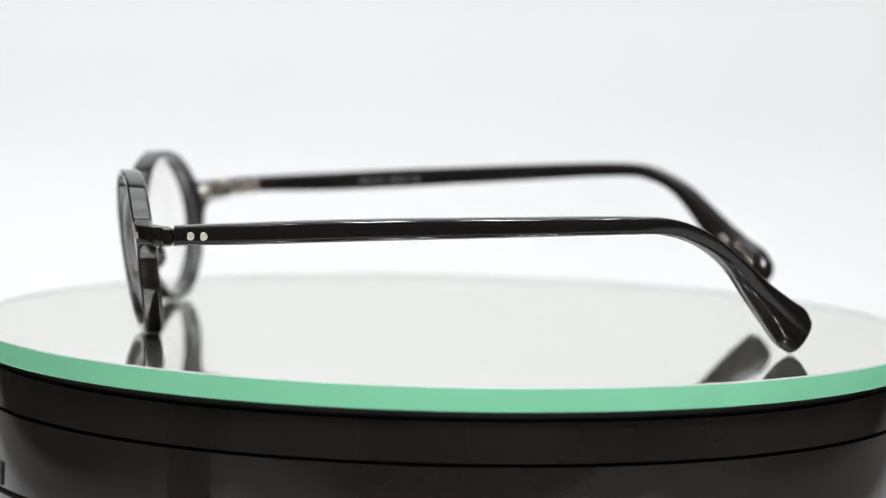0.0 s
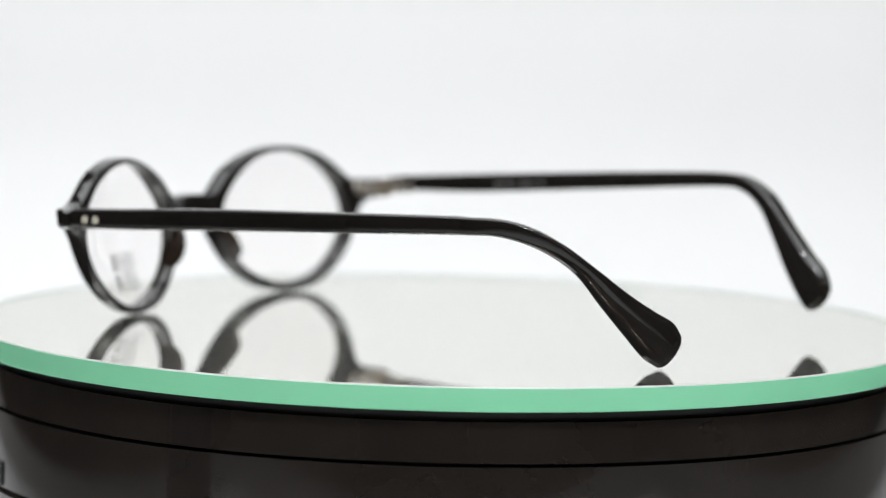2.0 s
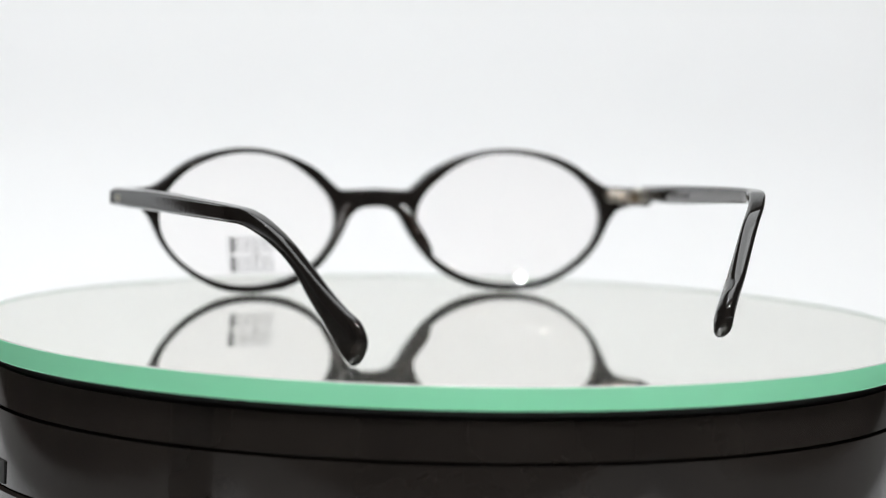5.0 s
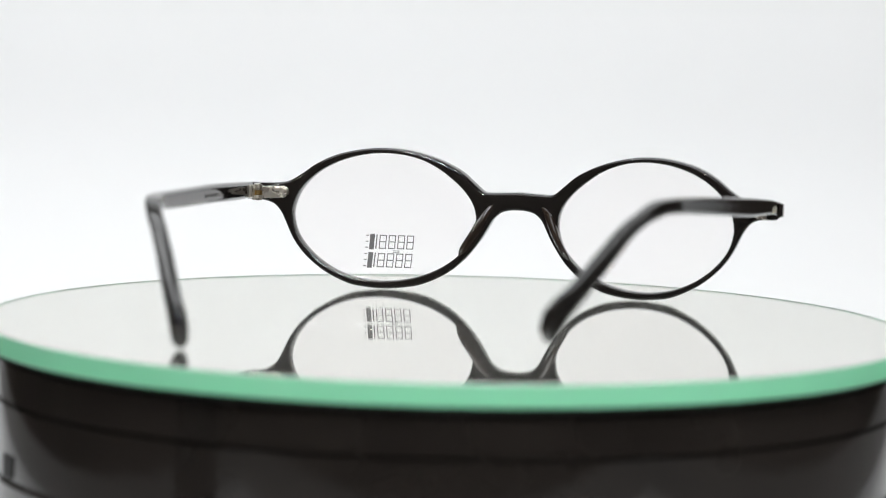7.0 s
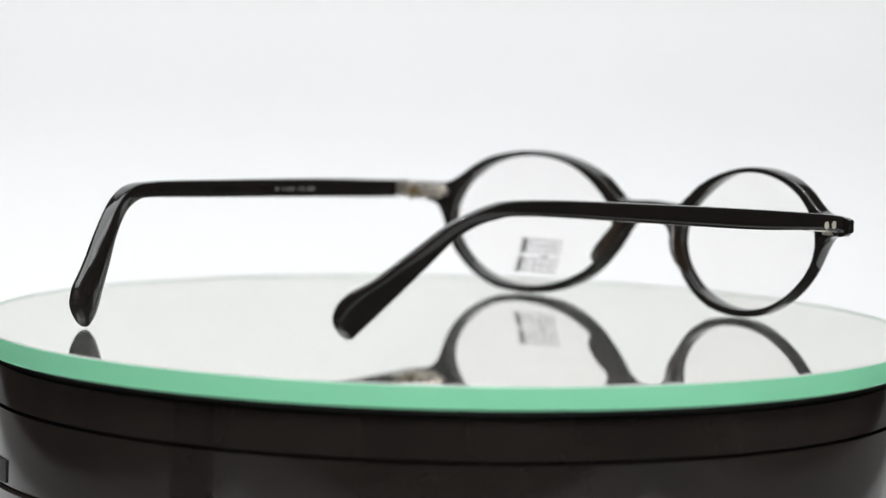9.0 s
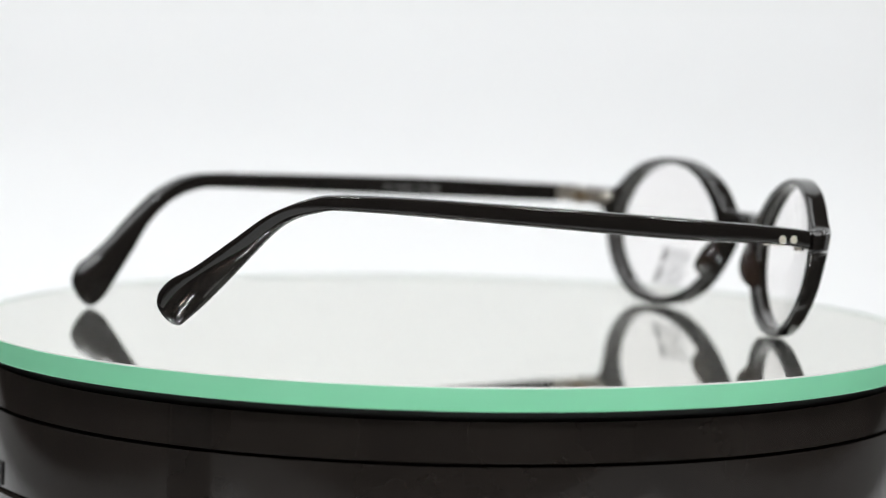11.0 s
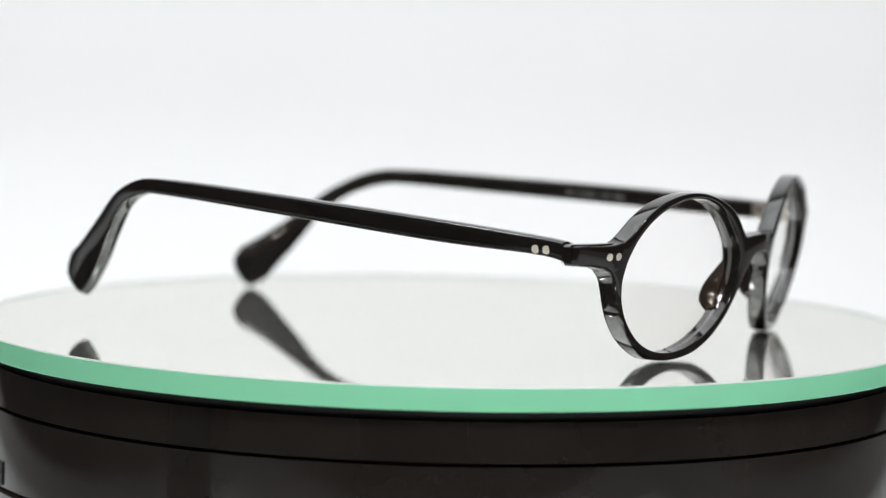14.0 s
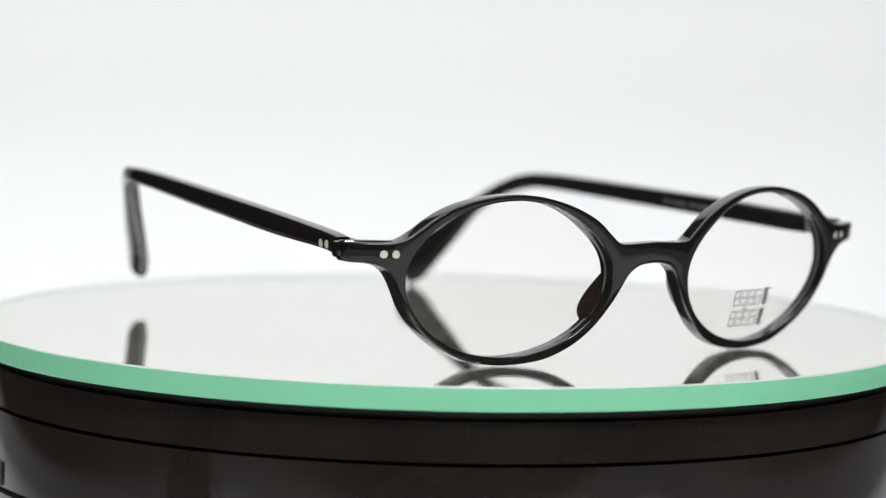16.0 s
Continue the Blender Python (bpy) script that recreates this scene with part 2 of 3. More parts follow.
def turntable_base():
    base = new("turntable_base")
    base.location = (0, 0, TABLE)
    low = -DISC_H - TABLE          # underside of the mirror above the table
    bm = bmesh.new()
    r = 0.1050
    lathe(bm, [(r - 0.004, low - 0.0106), (r, low - 0.0106), (r - 0.0002, low - 0.0024), (r - 0.016, low - 0.0024)])
    part("upper_ring", bm, PLASTIC, base, smooth=25)
    # recessed near-black band: the shadow beneath the mirror, put in as colour
    bm = bmesh.new()
    lathe(bm, [(r - 0.0017, low - 0.0026), (r - 0.0015, low - 0.0004)])
    part("under_mirror_shade", bm, DARK_GAP, base, "near-black band standing for the shade under the mirror")
    bm = bmesh.new()
    lathe(bm, [(r - 0.003, low - 0.0118), (r - 0.003, low - 0.0100)])
    part("groove", bm, DARK_GAP, base, "narrow dark groove between the two rings")
    bm = bmesh.new()
    r2 = r + 0.0004
    lathe(bm, [(r2, low - 0.0276), (r2 - 0.0002, low - 0.0114), (r2 - 0.006, low - 0.0114)])
    part("middle_ring", bm, PLASTIC, base, smooth=25)
    bm = bmesh.new()
    lathe(bm, [(r2 - 0.0015, low - 0.029), (r2 - 0.0015, low - 0.0272)])
    part("seam", bm, DARK_GAP, base, "fine dark seam round the body")
    bm = bmesh.new()
    lathe(bm, [(r2 - 0.003, 0.0), (r2, 0.003), (r2 + 0.0004, low - 0.0288), (r2 - 0.0002, low - 0.0281), (r2 - 0.006, low - 0.0281)])
    part("body", bm, PLASTIC, base, smooth=25)
    # small slotted panel on the side of the body
    for a0, a1, z0, z1, out in ((-158.0, -154.3, -0.0272, -0.0222, 0.0003),):
        bm = bmesh.new()
        ring = []
        for j in range(9):
            a = radians(a0 + (a1 - a0) * j / 8)
            ring.append([bm.verts.new((rr * math.cos(a), rr * math.sin(a), low + z))
                         for rr, z in ((r2 - 0.001, z0), (r2 + out, z0), (r2 + out, z1), (r2 - 0.001, z1))])
        for p, q in zip(ring, ring[1:]):
            for k2 in range(4):
                bm.faces.new((p[k2], p[(k2 + 1) % 4], q[(k2 + 1) % 4], q[k2]))
        bm.faces.new(ring[0])
        bm.faces.new(ring[-1][::-1])
        part("vent_panel", bm, DARK_GAP, base, "dark slotted panel")
    tagged(base, "glossy black plastic turntable base with two grooved rings", "turntable")


def mirror_disc():
    disc = new("mirror_disc")
    ch = 0.0003
    bm = bmesh.new()
    bm.faces.new([bm.verts.new(((DISC_R - 0.0005) * math.cos(2 * math.pi * k / 256), (DISC_R - 0.0005) * math.sin(2 * math.pi * k / 256), 0.0)) for k in range(256)])
    part("glass_face", bm, GLASS, disc, "clear, slightly dusty glass face").visible_shadow = False
    bm = bmesh.new()
    lathe(bm, [(DISC_R - 0.0006, -DISC_H), (DISC_R - 0.0006, -0.0002)], 256)
    part("silvering", bm, SILVER, disc, "silvered underside")
    bm = bmesh.new()
    lathe(bm, [(DISC_R - 0.0016, -DISC_H - 0.0003), (DISC_R - 0.0015, -DISC_H - 0.0001)], 128)
    part("backing", bm, DARK_GAP, disc, "matt black backing paint")
    bm = bmesh.new()
    lathe(bm, [(DISC_R - 0.00048, -DISC_H), (DISC_R - ch, -DISC_H), (DISC_R, -DISC_H + ch), (DISC_R, -ch), (DISC_R - 0.0001, -ch)], 256, False)
    part("ground_edge", bm, EDGE, disc, "frosted pale green ground edge")
    bm = bmesh.new()
    lathe(bm, [(DISC_R - 0.0001, -ch), (DISC_R - ch, -0.00002), (DISC_R - 0.00048, -0.00001)], 256, False)
    part("arris", bm, ARRIS, disc, "fine grey bevelled rim")
    bm = bmesh.new()
    dice = random.Random(7)
    for k in range(90):
        r, a, size = DISC_R * 0.97 * math.sqrt(dice.random()), dice.uniform(0, 2 * math.pi), dice.uniform(0.00005, 0.00016)
        c = Vector((r * math.cos(a), r * math.sin(a), 0.00004))
        turn = dice.uniform(0, 3)
        tip = bm.verts.new(c + Vector((0, 0, size * 0.8)))
        rim = [bm.verts.new(c + Vector((math.cos(turn + b) * size * dice.uniform(0.5, 1.3), math.sin(turn + b) * size * dice.uniform(0.5, 1.3), 0)))
               for b in (0, 1.3, 2.4, 3.6, 5.0)]
        for j in range(5):
            bm.faces.new((rim[j], rim[(j + 1) % 5], tip))
        bm.faces.new(rim[::-1])
    tagged(part("dust", bm, DUST, disc, "fine pale dust specks"), kind="stuff")
    tagged(disc, "round mirror with a frosted green glass edge on the turntable", "mirror")
    return disc


turntable_base()
disc = mirror_disc()


# ---- the eyeglasses, facing -x, in millimetres round the turntable's axis ----
MID = 0.5           # sideways offset of the bridge from the axis


def front_x(y, z):
    """The front face of the frame: curved round the face and leaning."""
    w = min(max((45.0 - y) / 90.0, 0.0), 1.0)           # one half of the worn front is bent back a little
    return (-77.1 - 0.0147 * y + 0.2 * math.sqrt(y * y + 64.0) + 0.03 * max(0.0, abs(y) - 57.0) ** 2 - 0.144 * (z - 15.0)
            + 1.35 * w * w * (3 - 2 * w) - 0.055 * max(0.0, -45.0 - y))


def joint_x(side):
    """Where an end piece meets its temple."""
    return -58.55 if side > 0 else -55.95


HALF_OUTLINE = ((0, 25.2), (4, 25.0), (8, 24.9), (9.6, 25.4), (11.6, 27.1), (15.3, 30.2), (21.2, 33.1), (28, 35.0), (34, 35.6),
                (40, 35.2), (46.3, 33.7), (51.2, 31.3), (55, 28.5), (57.8, 26.8), (60.5, 26.2), (64, 26.1), (67.6, 26.2), (68.4, 25.5),
                (68.5, 23.0), (67.6, 22.1), (64, 21.8), (61.3, 20.8), (59.5, 18.8), (58.3, 16.5), (56.3, 12.5), (53.4, 8.7),
                (49.5, 5.3), (45.7, 3.0), (41, 1.0), (36, 0.25), (32.5, 0.1), (28, 0.4), (23, 1.4), (17.5, 4.1), (13, 8.0),
                (9.6, 12.5), (7.7, 15.8), (6.3, 18.3), (4.3, 20.0), (2, 20.6), (0, 20.7))
LENS_C, LENS_A, LENS_B = (33.6, 18.1), 23.2, 16.25


def lens_radius(a):
    """Scale of the lens opening in direction a; the upper nasal quarter is drawn in."""
    return 1.0 - 0.055 * math.exp(-((a - radians(140)) / radians(26)) ** 2) - 0.03 * math.exp(-((a - radians(322)) / radians(26)) ** 2)


def lens_loop(side, grow=0.0, count=96):
    """The outline of a lens opening; side 1 or -1."""
    out = []
    for k in range(count):
        a = 2 * math.pi * k / count
        s = lens_radius(a)
        out.append((MID + side * (LENS_C[0] + (LENS_A * s + grow) * math.cos(a)), LENS_C[1] + (LENS_B * s + grow) * math.sin(a)))
    return out


def inset(loop, d):
    """Moves a closed loop sideways by d (to its left for a loop drawn anticlockwise: inwards)."""
    n, out = len(loop), []
    for k in range(n):
        t = np.array(loop[(k + 1) % n]) - np.array(loop[k - 1])
        t = t / (np.linalg.norm(t) + 1e-9)
        out.append((loop[k][0] - t[1] * d, loop[k][1] + t[0] * d))
    return out


def anticlockwise(loop):
    area = sum(p[0] * q[1] - q[0] * p[1] for p, q in zip(loop, loop[1:] + loop[:1]))
    return loop if area > 0 else loop[::-1]


def frame_front(glasses):
    half = spline(HALF_OUTLINE, 4)
    one = [(MID + u, z) for u, z in half]
    two = [(MID - u, z) for u, z in half[1:-1]][::-1]
    outer = anticlockwise(one + two)
    holes = [anticlockwise(lens_loop(s))[::-1] for s in (1, -1)]     # clockwise, so that inset() widens the opening
    depth = 4.3
    turn = [radians(90 * k / 5) for k in range(6)]
    bm = bmesh.new()
    caps = {0: [], 11: []}
    # (loop, rounding of its front edge, rounding of its back edge)
    for loop, ahead, behind in ((outer, 0.66, 0.7), (holes[0], 0.5, 0.35), (holes[1], 0.5, 0.35)):
        steps = [(ahead * (1 - math.sin(a)), ahead * (1 - math.cos(a))) for a in turn]
        steps += [(behind * (1 - math.cos(a)), depth - behind * (1 - math.sin(a))) for a in turn]
        rings = [[bm.verts.new((x, y, z)) for y, z in inset(loop, d)] for d, x in steps]
        n = len(loop)
        for p, q in zip(rings, rings[1:]):
            for k in range(n):
                bm.faces.new((p[k], p[(k + 1) % n], q[(k + 1) % n], q[k]))
        for k in caps:
            caps[k] += [bm.edges.get((rings[k][j], rings[k][(j + 1) % n])) for j in range(n)]
    for edges in caps.values():
        bmesh.ops.triangle_fill(bm, use_beauty=True, use_dissolve=False, edges=edges)
    for v in bm.verts:
        x, y, z = v.co
        v.co = Vector((min(front_x(y, z) + x, joint_x(y) - 0.2 + 0.04 * x), y, z)) * MM
    # end pieces: blocks that turn back towards the temples
    for side in (1, -1):
        stations = []
        for u, back in ((59.5, 3.6), (63.0, 4.4), (66.0, 6.0), (68.2, 6.9), (69.4, 6.9)):
            y = MID + side * u
            x0 = min(front_x(y, 24.0) + (1.0 if u < 68 else 1.5), joint_x(side) - 1.95)
            x1 = min(front_x(y, 24.0) + back, joint_x(side))
            lift = 0.45 if side > 0 else 0.1
            lo, hi = (22.2 + lift, 26.0 + lift) if u < 69 else (22.6 + lift, 25.6 + lift)
            ring = []
            for cx, cz in ((0.15, 0), (0, 0.15), (0, 0.85), (0.15, 1), (0.85, 1), (1, 0.85), (1, 0.15), (0.85, 0)):
                ring.append(bm.verts.new(Vector((x0 + (x1 - x0) * cx, y, lo + (hi - lo) * cz)) * MM))
            stations.append(ring)
        for p, q in zip(stations, stations[1:]):
            for k in range(8):
                bm.faces.new((p[k], p[(k + 1) % 8], q[(k + 1) % 8], q[k]))
        bm.faces.new(stations[0])
        bm.faces.new(stations[-1][::-1])
    return part("frame_front", bm, ACETATE, glasses, "polished black acetate front with oval rims", 32)


def lens(glasses, side):
    bm = bmesh.new()
    layers = []
    for depth in (2.1, 3.4):
        rings = []
        for s in (1.0, 0.8, 0.6, 0.4, 0.2):
            ring = []
            for y, z in lens_loop(side, 0.25, 72):
                cy, cz = MID + side * LENS_C[0], LENS_C[1]
                yy, zz = cy + (y - cy) * s, cz + (z - cz) * s
                bulge = -3.0 * (1 - s * s)
                ring.append(bm.verts.new(Vector((front_x(yy, zz) + depth + bulge, yy, zz)) * MM))
            rings.append(ring)
        for p, q in zip(rings, rings[1:]):
            for k in range(72):
                bm.faces.new((p[k], p[(k + 1) % 72], q[(k + 1) % 72], q[k]))
        bm.faces.new(rings[-1])
        layers.append(rings[0])
    for k in range(72):
        bm.faces.new((layers[0][k], layers[0][(k + 1) % 72], layers[1][(k + 1) % 72], layers[1][k]))
    ob = part("lens", bm, LENS, glasses, "clear demo lens", 60)
    ob.visible_shadow = False
    return ob


def lens_surface(side, y, z):
    cy, cz = MID + side * LENS_C[0], LENS_C[1]
    s2 = ((y - cy) / LENS_A) ** 2 + ((z - cz) / LENS_B) ** 2
    return front_x(y, z) + 2.1 - 3.0 * (1 - s2)


def lens_mark(parent, side):
    """Two rows of plain bars and a barred block, printed on the lens."""
    def bar(y0, y1, z0, z1):
        bm = bmesh.new()
        bm.faces.new([bm.verts.new(Vector((lens_surface(side, y, z) - 0.06, y, z)) * MM) for y, z in ((y0, z0), (y1, z0), (y1, z1), (y0, z1))])
        part("printed_bar", bm, PRINT, parent)

    for z0 in (9.75, 5.15):
        for k in range(4):
            y0, y1 = -28.0 - k * 2.3, -26.2 - k * 2.3
            bar(y0, y0 + 0.24, z0, z0 + 3.5)
            bar(y1 - 0.24, y1, z0, z0 + 3.5)
            for dz in (0.0, 1.65, 3.26):
                bar(y0 + 0.24, y1 - 0.24, z0 + dz, z0 + dz + 0.24)
        bar(-35.75, -35.45, z0, z0 + 3.6)
        bar(-37.3, -36.1, z0 - 0.2, z0 + 3.7)
        for dz in (0.2, 1.7, 3.2):
            bar(-38.3, -37.6, z0 + dz, z0 + dz + 0.25)
    bar(-31.2, -29.6, 8.75, 8.95)
    bar(-31.2, -29.6, 9.2, 9.4)


def lens_bevel(parent, side):
    """The ground bevel of the lens, seen just inside the rim."""
    bm = bmesh.new()
    loops = [(lens_loop(side, g), d) for g, d in ((0.25, 1.9), (0.0, 2.1), (-0.06, 2.5), (0.0, 2.9), (0.25, 3.1))]
    rings = [[bm.verts.new(Vector((front_x(y, z) + d, y, z)) * MM) for y, z in loop] for loop, d in loops]
    for p, q in zip(rings, rings[1:]):
        for k in range(96):
            bm.faces.new((p[k], p[(k + 1) % 96], q[(k + 1) % 96], q[k]))
    part("lens_bevel", bm, BEVEL, parent, "thin ground lens edge")


def nose_pad(glasses, side):
    """A built-up pad that grows out of the nasal rim, splays backwards and ends in a blunt corner."""
    bm = bmesh.new()
    # height, middle of the rim, half width, reach behind the front, splay
    line = spline(((22.6, 5.6, 0.5, 3.9, 0.0), (21.4, 6.8, 1.2, 4.5, 0.2), (19.4, 7.9, 1.5, 5.2, 0.5), (17.2, 8.7, 1.5, 6.2, 0.9), (15.0, 9.5, 1.35, 7.1, 1.3),
                   (12.8, 10.7, 1.25, 7.3, 1.4), (11.0, 11.9, 1.2, 6.7, 1.2), (9.6, 13.0, 1.0, 5.4, 0.7), (8.7, 13.8, 0.5, 4.2, 0.2)), 4)
    rings = []
    for z, u, half, reach, splay in line:
        ring = []
        for k in range(20):
            a = 2 * math.pi * k / 20
            ca, sa = math.cos(a), math.sin(a)
            along = 0.5 + 0.5 * math.copysign(abs(ca) ** 0.6, ca)
            across = math.copysign(abs(sa) ** 0.7, sa) * half * (1.0 - 0.25 * along)
            yy = MID + side * (u + across + splay * along)
            ring.append(bm.verts.new(Vector((front_x(yy, z) + 1.4 + (reach - 1.4) * along, yy, z)) * MM))
        rings.append(ring)
    for p, q in zip(rings, rings[1:]):
        for k in range(20):
            bm.faces.new((p[k], p[(k + 1) % 20], q[(k + 1) % 20], q[k]))
    bm.faces.new(rings[0])
    bm.faces.new(rings[-1][::-1])
    part("nose_pad", bm, PAD, glasses, "moulded dark acetate nose pad", 60)


def outer_y(x, bend=0.536):
    """The outer side of a temple: nearly straight, then bent inwards behind the ear."""
    a = min(max(x - 36.0, 0.0), 20.0)
    return 69.0 - (x + 55.0) * 0.084 - bend * a * a / 40.0 - bend * max(x - 56.0, 0.0)


# upper and lower edge of each temple: x, z, x, z, thickness
TEMPLE_LEFT = ((-55.7, 26.5, -55.7, 22.4, 3.7), (-53.0, 26.7, -53.0, 22.5, 3.9), (-41.7, 27.3, -41.6, 22.8, 4.0), (-18.3, 28.5, -18.2, 23.9, 3.9),
               (16.7, 29.6, 16.8, 25.4, 3.7), (34.3, 30.1, 34.4, 26.2, 3.6), (40.1, 30.1, 40.0, 26.4, 3.6), (46.3, 29.9, 44.7, 26.4, 3.6),
               (52.2, 28.4, 49.6, 25.3, 3.6), (57.9, 25.4, 54.6, 23.1, 3.7), (64.2, 20.5, 59.4, 19.2, 3.8), (69.4, 16.2, 63.8, 12.9, 4.0),
               (74.6, 12.5, 67.8, 7.4, 4.2), (77.5, 10.5, 71.3, 2.9, 4.3), (78.9, 8.0, 74.3, 0.9, 4.0))
TEMPLE_RIGHT = ((-58.3, 26.9, -58.3, 22.9, 3.6), (-51.5, 27.7, -51.6, 23.9, 3.9), (-28.2, 29.6, -28.3, 25.0, 3.9), (7.2, 32.1, 7.2, 27.9, 3.7),
                (31.1, 33.6, 31.1, 29.9, 3.6), (43.3, 33.9, 43.2, 30.6, 3.6), (48.3, 33.2, 47.3, 30.0, 3.6), (53.4, 31.1, 51.1, 28.6, 3.6),
                (57.4, 28.6, 54.9, 25.7, 3.7), (62.7, 24.0, 59.0, 20.5, 3.8), (70.0, 17.9, 63.4, 14.5, 4.0), (74.4, 15.0, 67.1, 9.9, 4.2),
                (76.3, 12.5, 70.0, 6.8, 4.3), (76.8, 10.6, 71.8, 5.1, 4.0))


def temple(glasses, side, sections, name_label):
    rows = spline(sections, 6)
    bm = bmesh.new()
    rings = []

    def ring_at(top, low, w, scale=1.0, push=(0, 0, 0)):
        mid, half = (top + low) / 2, (top - low) / 2
        e = 0.5
        bend = 0.50 if side < 0 else 0.585
        slope = (outer_y(mid[0] + e, bend) - outer_y(mid[0] - e, bend)) / (2 * e)
        out = Vector((-slope * 1.0, 1.0, 0.0)).normalized()
        ring = []
        for k in range(28):
            a = 2 * math.pi * k / 28
            ca, sa = math.cos(a), math.sin(a)
            p = 2 / (4.6 - 2.4 * min(max((mid[0] - 50.0) / 20.0, 0.0), 1.0))
            cx, cz = math.copysign(abs(ca) ** p, ca) * scale, math.copysign(abs(sa) ** p, sa) * scale
            x, z = mid[0] + half[0] * cz, mid[1] + half[1] * cz
            y = outer_y(mid[0] + (x - mid[0]) * (0.45 if side < 0 else 0.2), bend) - w / 2
            x2, y2 = x + out.x * cx * w / 2, y + out.y * cx * w / 2
            ring.append(bm.verts.new(Vector((x2 + push[0], side * (y2 - 0.3 + push[1]), z + push[2])) * MM))
        rings.append(ring)

    data = [(np.array(r[0:2]), np.array(r[2:4]), r[4]) for r in rows]
    ring_at(*data[0], scale=0.86)
    for row in data:
        ring_at(*row)
    top, low, w = data[-1]
    run = (data[-1][0] + data[-1][1]) / 2 - (data[-3][0] + data[-3][1]) / 2
    run = run / np.linalg.norm(run)
    for s, d in ((0.96, 0.22), (0.89, 0.5), (0.78, 0.8), (0.63, 1.06), (0.45, 1.25), (0.24, 1.36), (0.08, 1.38)):
        ring_at(top, low, w, s, (run[0] * d, -0.5 * d, run[1] * d))
    for p, q in zip(rings, rings[1:]):
        for k in range(28):
            bm.faces.new((p[k], p[(k + 1) % 28], q[(k + 1) % 28], q[k]))
    bm.faces.new(rings[0][::-1])
    bm.faces.new(rings[-1])
    low_z = min(v.co.z for v in bm.verts)
    if side < 0:            # this temple tip rests on the mirror
        for v in bm.verts:
            v.co.z += (0.0001 - low_z) * min(max((v.co.x - 0.05) / 0.022, 0.0), 1.0)
    return part("temple", bm, ACETATE, glasses, name_label, 75)


def hinge(glasses, side, lift):
    """Plate on the front, three knuckles with a screw, and the plate on the temple."""
    top = new("hinge")
    top.parent = glasses
    bm = bmesh.new()
    outline = []
    for k in range(13):
        a = radians(90 + 180 * k / 12)
        outline.append((59.2 + 1.55 * math.cos(a), 23.9 + lift * 0.3 + 1.5 * math.sin(a)))
    outline += [(64.4, 22.4 + lift * 0.3), (64.4, 25.4 + lift * 0.3)]
    rings = []
    for d in (3.9, 5.3, 5.5):
        shrink = 0.94 if d > 5.4 else 1.0
        rings.append([bm.verts.new(Vector((front_x(MID + side * u, z) + d + max(0.0, u - 61.5) * 0.45,
                                           MID + side * (61.5 + (u - 61.5) * shrink), 23.9 + (z - 23.9) * shrink)) * MM) for u, z in outline])
    n = len(outline)
    for p, q in zip(rings, rings[1:]):
        for k in range(n):
            bm.faces.new((p[k], p[(k + 1) % n], q[(k + 1) % n], q[k]))
    bm.faces.new(rings[0])
    bm.faces.new(rings[-1])
    plate = part("front_plate", bm, STEEL, top, "steel hinge plate")
    for u in (59.3, 61.9):
        for z in (23.2, 24.7):
            bm = bmesh.new()
            y = MID + side * u
            dome(bm, Vector((front_x(y, z) + 5.5 + max(0.0, u - 61.5) * 0.45, y, z + lift * 0.3)) * MM, (1, 0, 0), 0.5 * MM, 0.45 * MM, 12)
            part("rivet_head", bm, STEEL, plate)
    cx, cu = joint_x(side) + 0.95, 64.3
    for k, z0 in enumerate((22.0, 23.3, 24.6)):
        bm = bmesh.new()
        bmesh.ops.create_cone(bm, cap_ends=True, segments=20, radius1=1.25 * MM, radius2=1.25 * MM, depth=1.25 * MM,
                              matrix=Matrix.Translation(Vector((cx, MID + side * cu, z0 + 0.62 + lift * 0.6)) * MM))
        part("knuckle", bm, STEEL if k != 1 else BRASS, top, "" if k != 1 else "brassy middle knuckle")
    bm = bmesh.new()
    dome(bm, Vector((cx, MID + side * cu, 25.75 + lift * 0.6)) * MM, (0, 0, 1), 0.95 * MM, 0.45 * MM, 16)
    part("screw", bm, STEEL, top)
    bm = bmesh.new()
    z_mid = 24.45 + lift
    box(bm, Vector((joint_x(side) + 0.75, -1.65, -0.5)) * MM, Vector((-49.2, 1.65, 0.5)) * MM, 0.3 * MM)
    for v in bm.verts:
        x = v.co.x / MM
        y = outer_y(x) - 4.0 + v.co.z / MM
        z = z_mid + (x + 51) * 0.06 + v.co.y / MM
        v.co = Vector((x, side * (y - 0.3), z)) * MM
    part("temple_plate", bm, STEEL, top, "steel hinge plate on the temple")
    return top


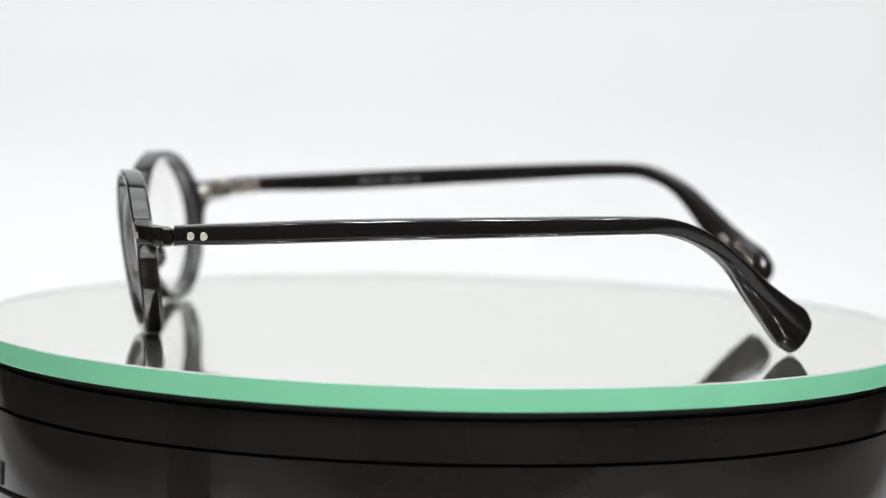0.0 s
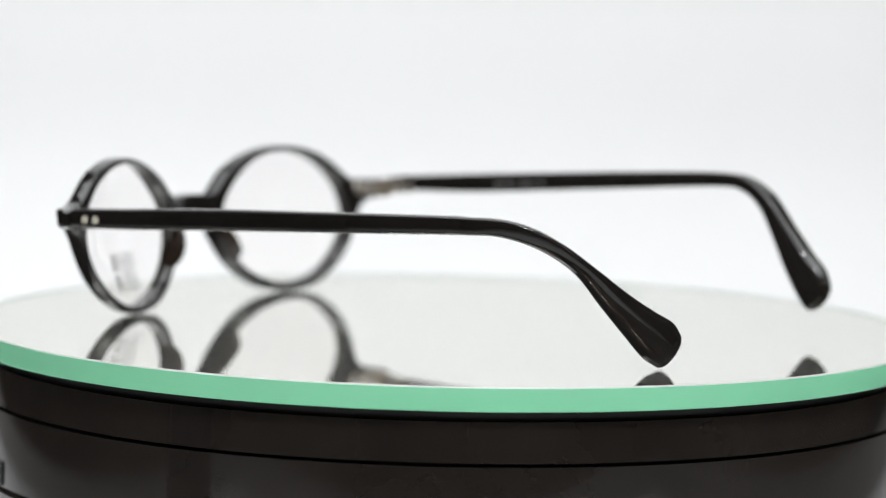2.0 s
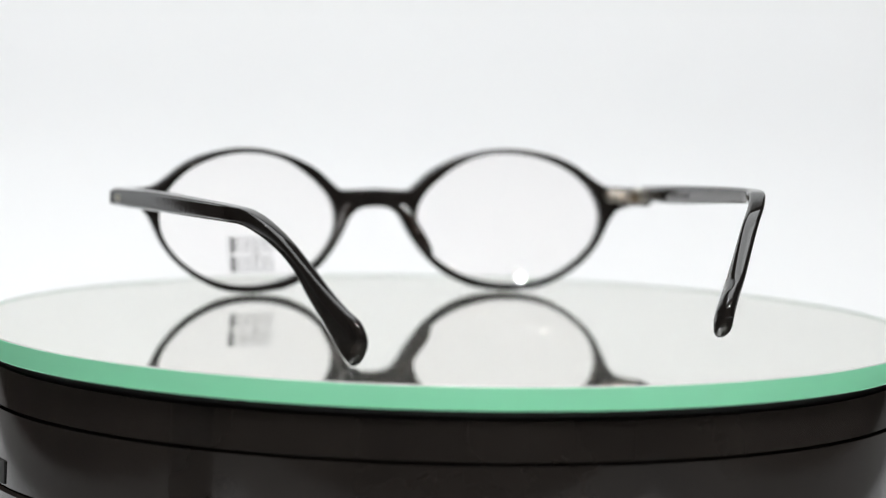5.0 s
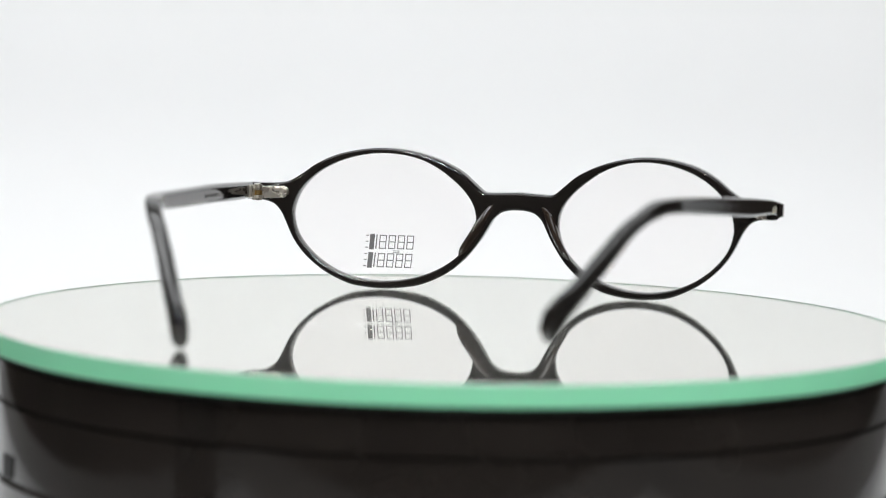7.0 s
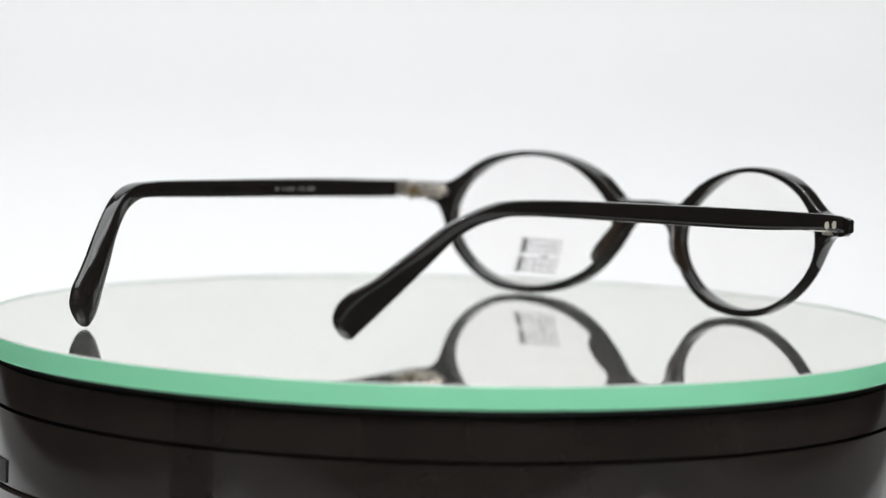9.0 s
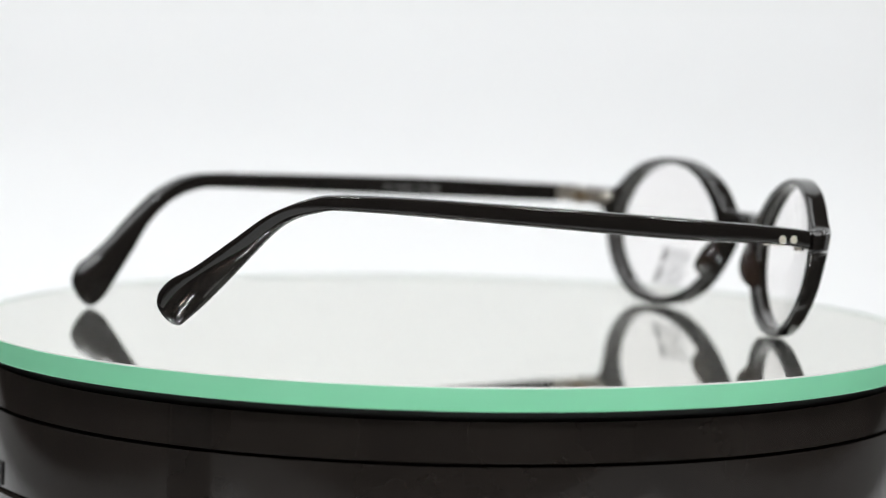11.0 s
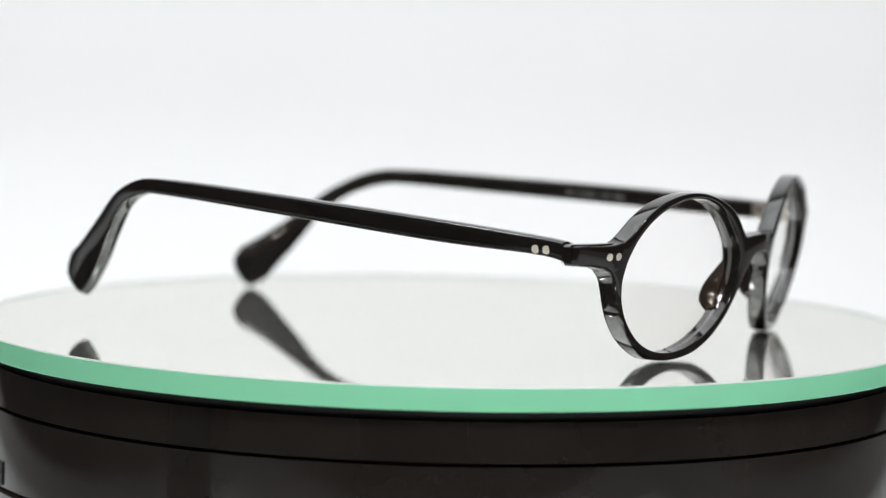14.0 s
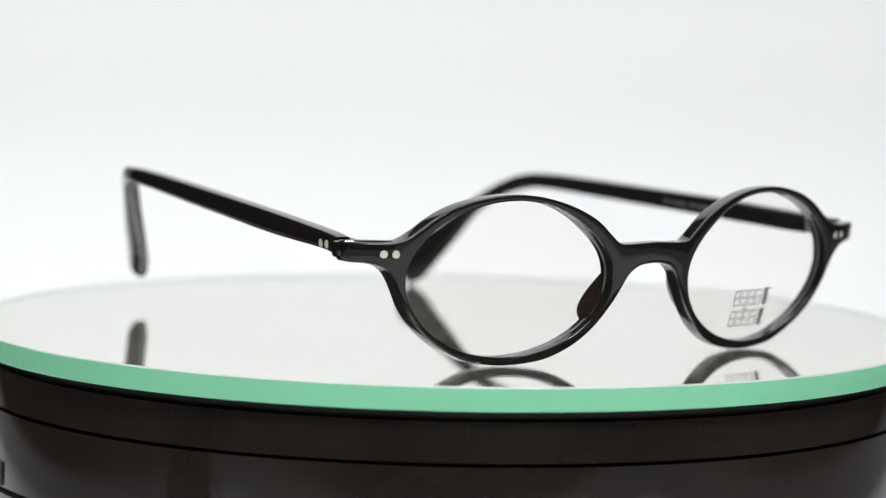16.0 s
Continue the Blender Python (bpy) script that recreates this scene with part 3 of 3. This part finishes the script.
def rivets(glasses, side, temple_x, z):
    for x in temple_x:
        bm = bmesh.new()
        dome(bm, Vector((x, side * (outer_y(x) - 0.32), z)) * MM, (0, side, 0), 0.88 * MM, 0.09 * MM)
        part("rivet", bm, RIVET, glasses, "pale metal rivet")
    for u in (59.5, 61.8):
        y = MID + side * u
        bm = bmesh.new()
        slope = 0.2 * y / math.sqrt(y * y + 64.0) - 0.0147 + math.copysign(0.06 * max(0.0, abs(y) - 57.0), y)
        dome(bm, Vector((front_x(y, 23.8) + 0.02, y, 23.8)) * MM, (-1, slope, -0.144), 0.80 * MM, 0.09 * MM)
        part("rivet", bm, RIVET, glasses, "pale metal rivet")


def temple_print(glasses, side, x0, level, rise):
    """Small grey bars on the inner side of a temple."""
    bm = bmesh.new()
    for k, w in enumerate((1.6, 0.9, 1.2, 0.5, 1.4, 1.1, 0.7, 1.3)):
        x = x0 + k * 1.9
        pts = []
        for xx, dz in ((x, -0.45), (x + w, -0.45), (x + w, 0.45), (x, 0.45)):
            pts.append(bm.verts.new(Vector((xx, side * (outer_y(xx) - 4.28), level + xx * rise + dz)) * MM))
        bm.faces.new(pts)
    part("inner_print", bm, PALE_PRINT, glasses, "tiny pale print inside the temple")


def eyeglasses():
    glasses = new("eyeglasses")
    frame_front(glasses)
    for side in (-1, 1):
        glass = lens(glasses, side)
        lens_bevel(glass, side)
        if side < 0:
            lens_mark(glass, side)
        nose_pad(glasses, side)
    temple(glasses, -1, TEMPLE_LEFT, "slim black acetate temple with a flared tip")
    temple(glasses, 1, TEMPLE_RIGHT, "slim black acetate temple with a flared tip")
    hinge(glasses, -1, 0.0)
    hinge(glasses, 1, 0.7)
    rivets(glasses, -1, (-52.2, -49.5), 24.5)
    rivets(glasses, 1, (-54.6, -52.1), 25.1)
    temple_print(glasses, -1, -17.0, 26.7, 0.038)
    temple_print(glasses, 1, -24.0, 29.2, 0.073)
    tagged(glasses, "black oval-lens eyeglasses with pale rivets standing open on a round mirror", "eyeglasses")
    return glasses


glasses = eyeglasses()


def motions():
    """The mirror disc turns steadily and carries the eyeglasses round."""
    rows = [(0.5 * k, pose(0, 0, 0, 0, 0, SPIN_START + SPIN * 0.5 * k)) for k in range(33)]
    walk(disc, rows)
    walk(glasses, rows)


motions()
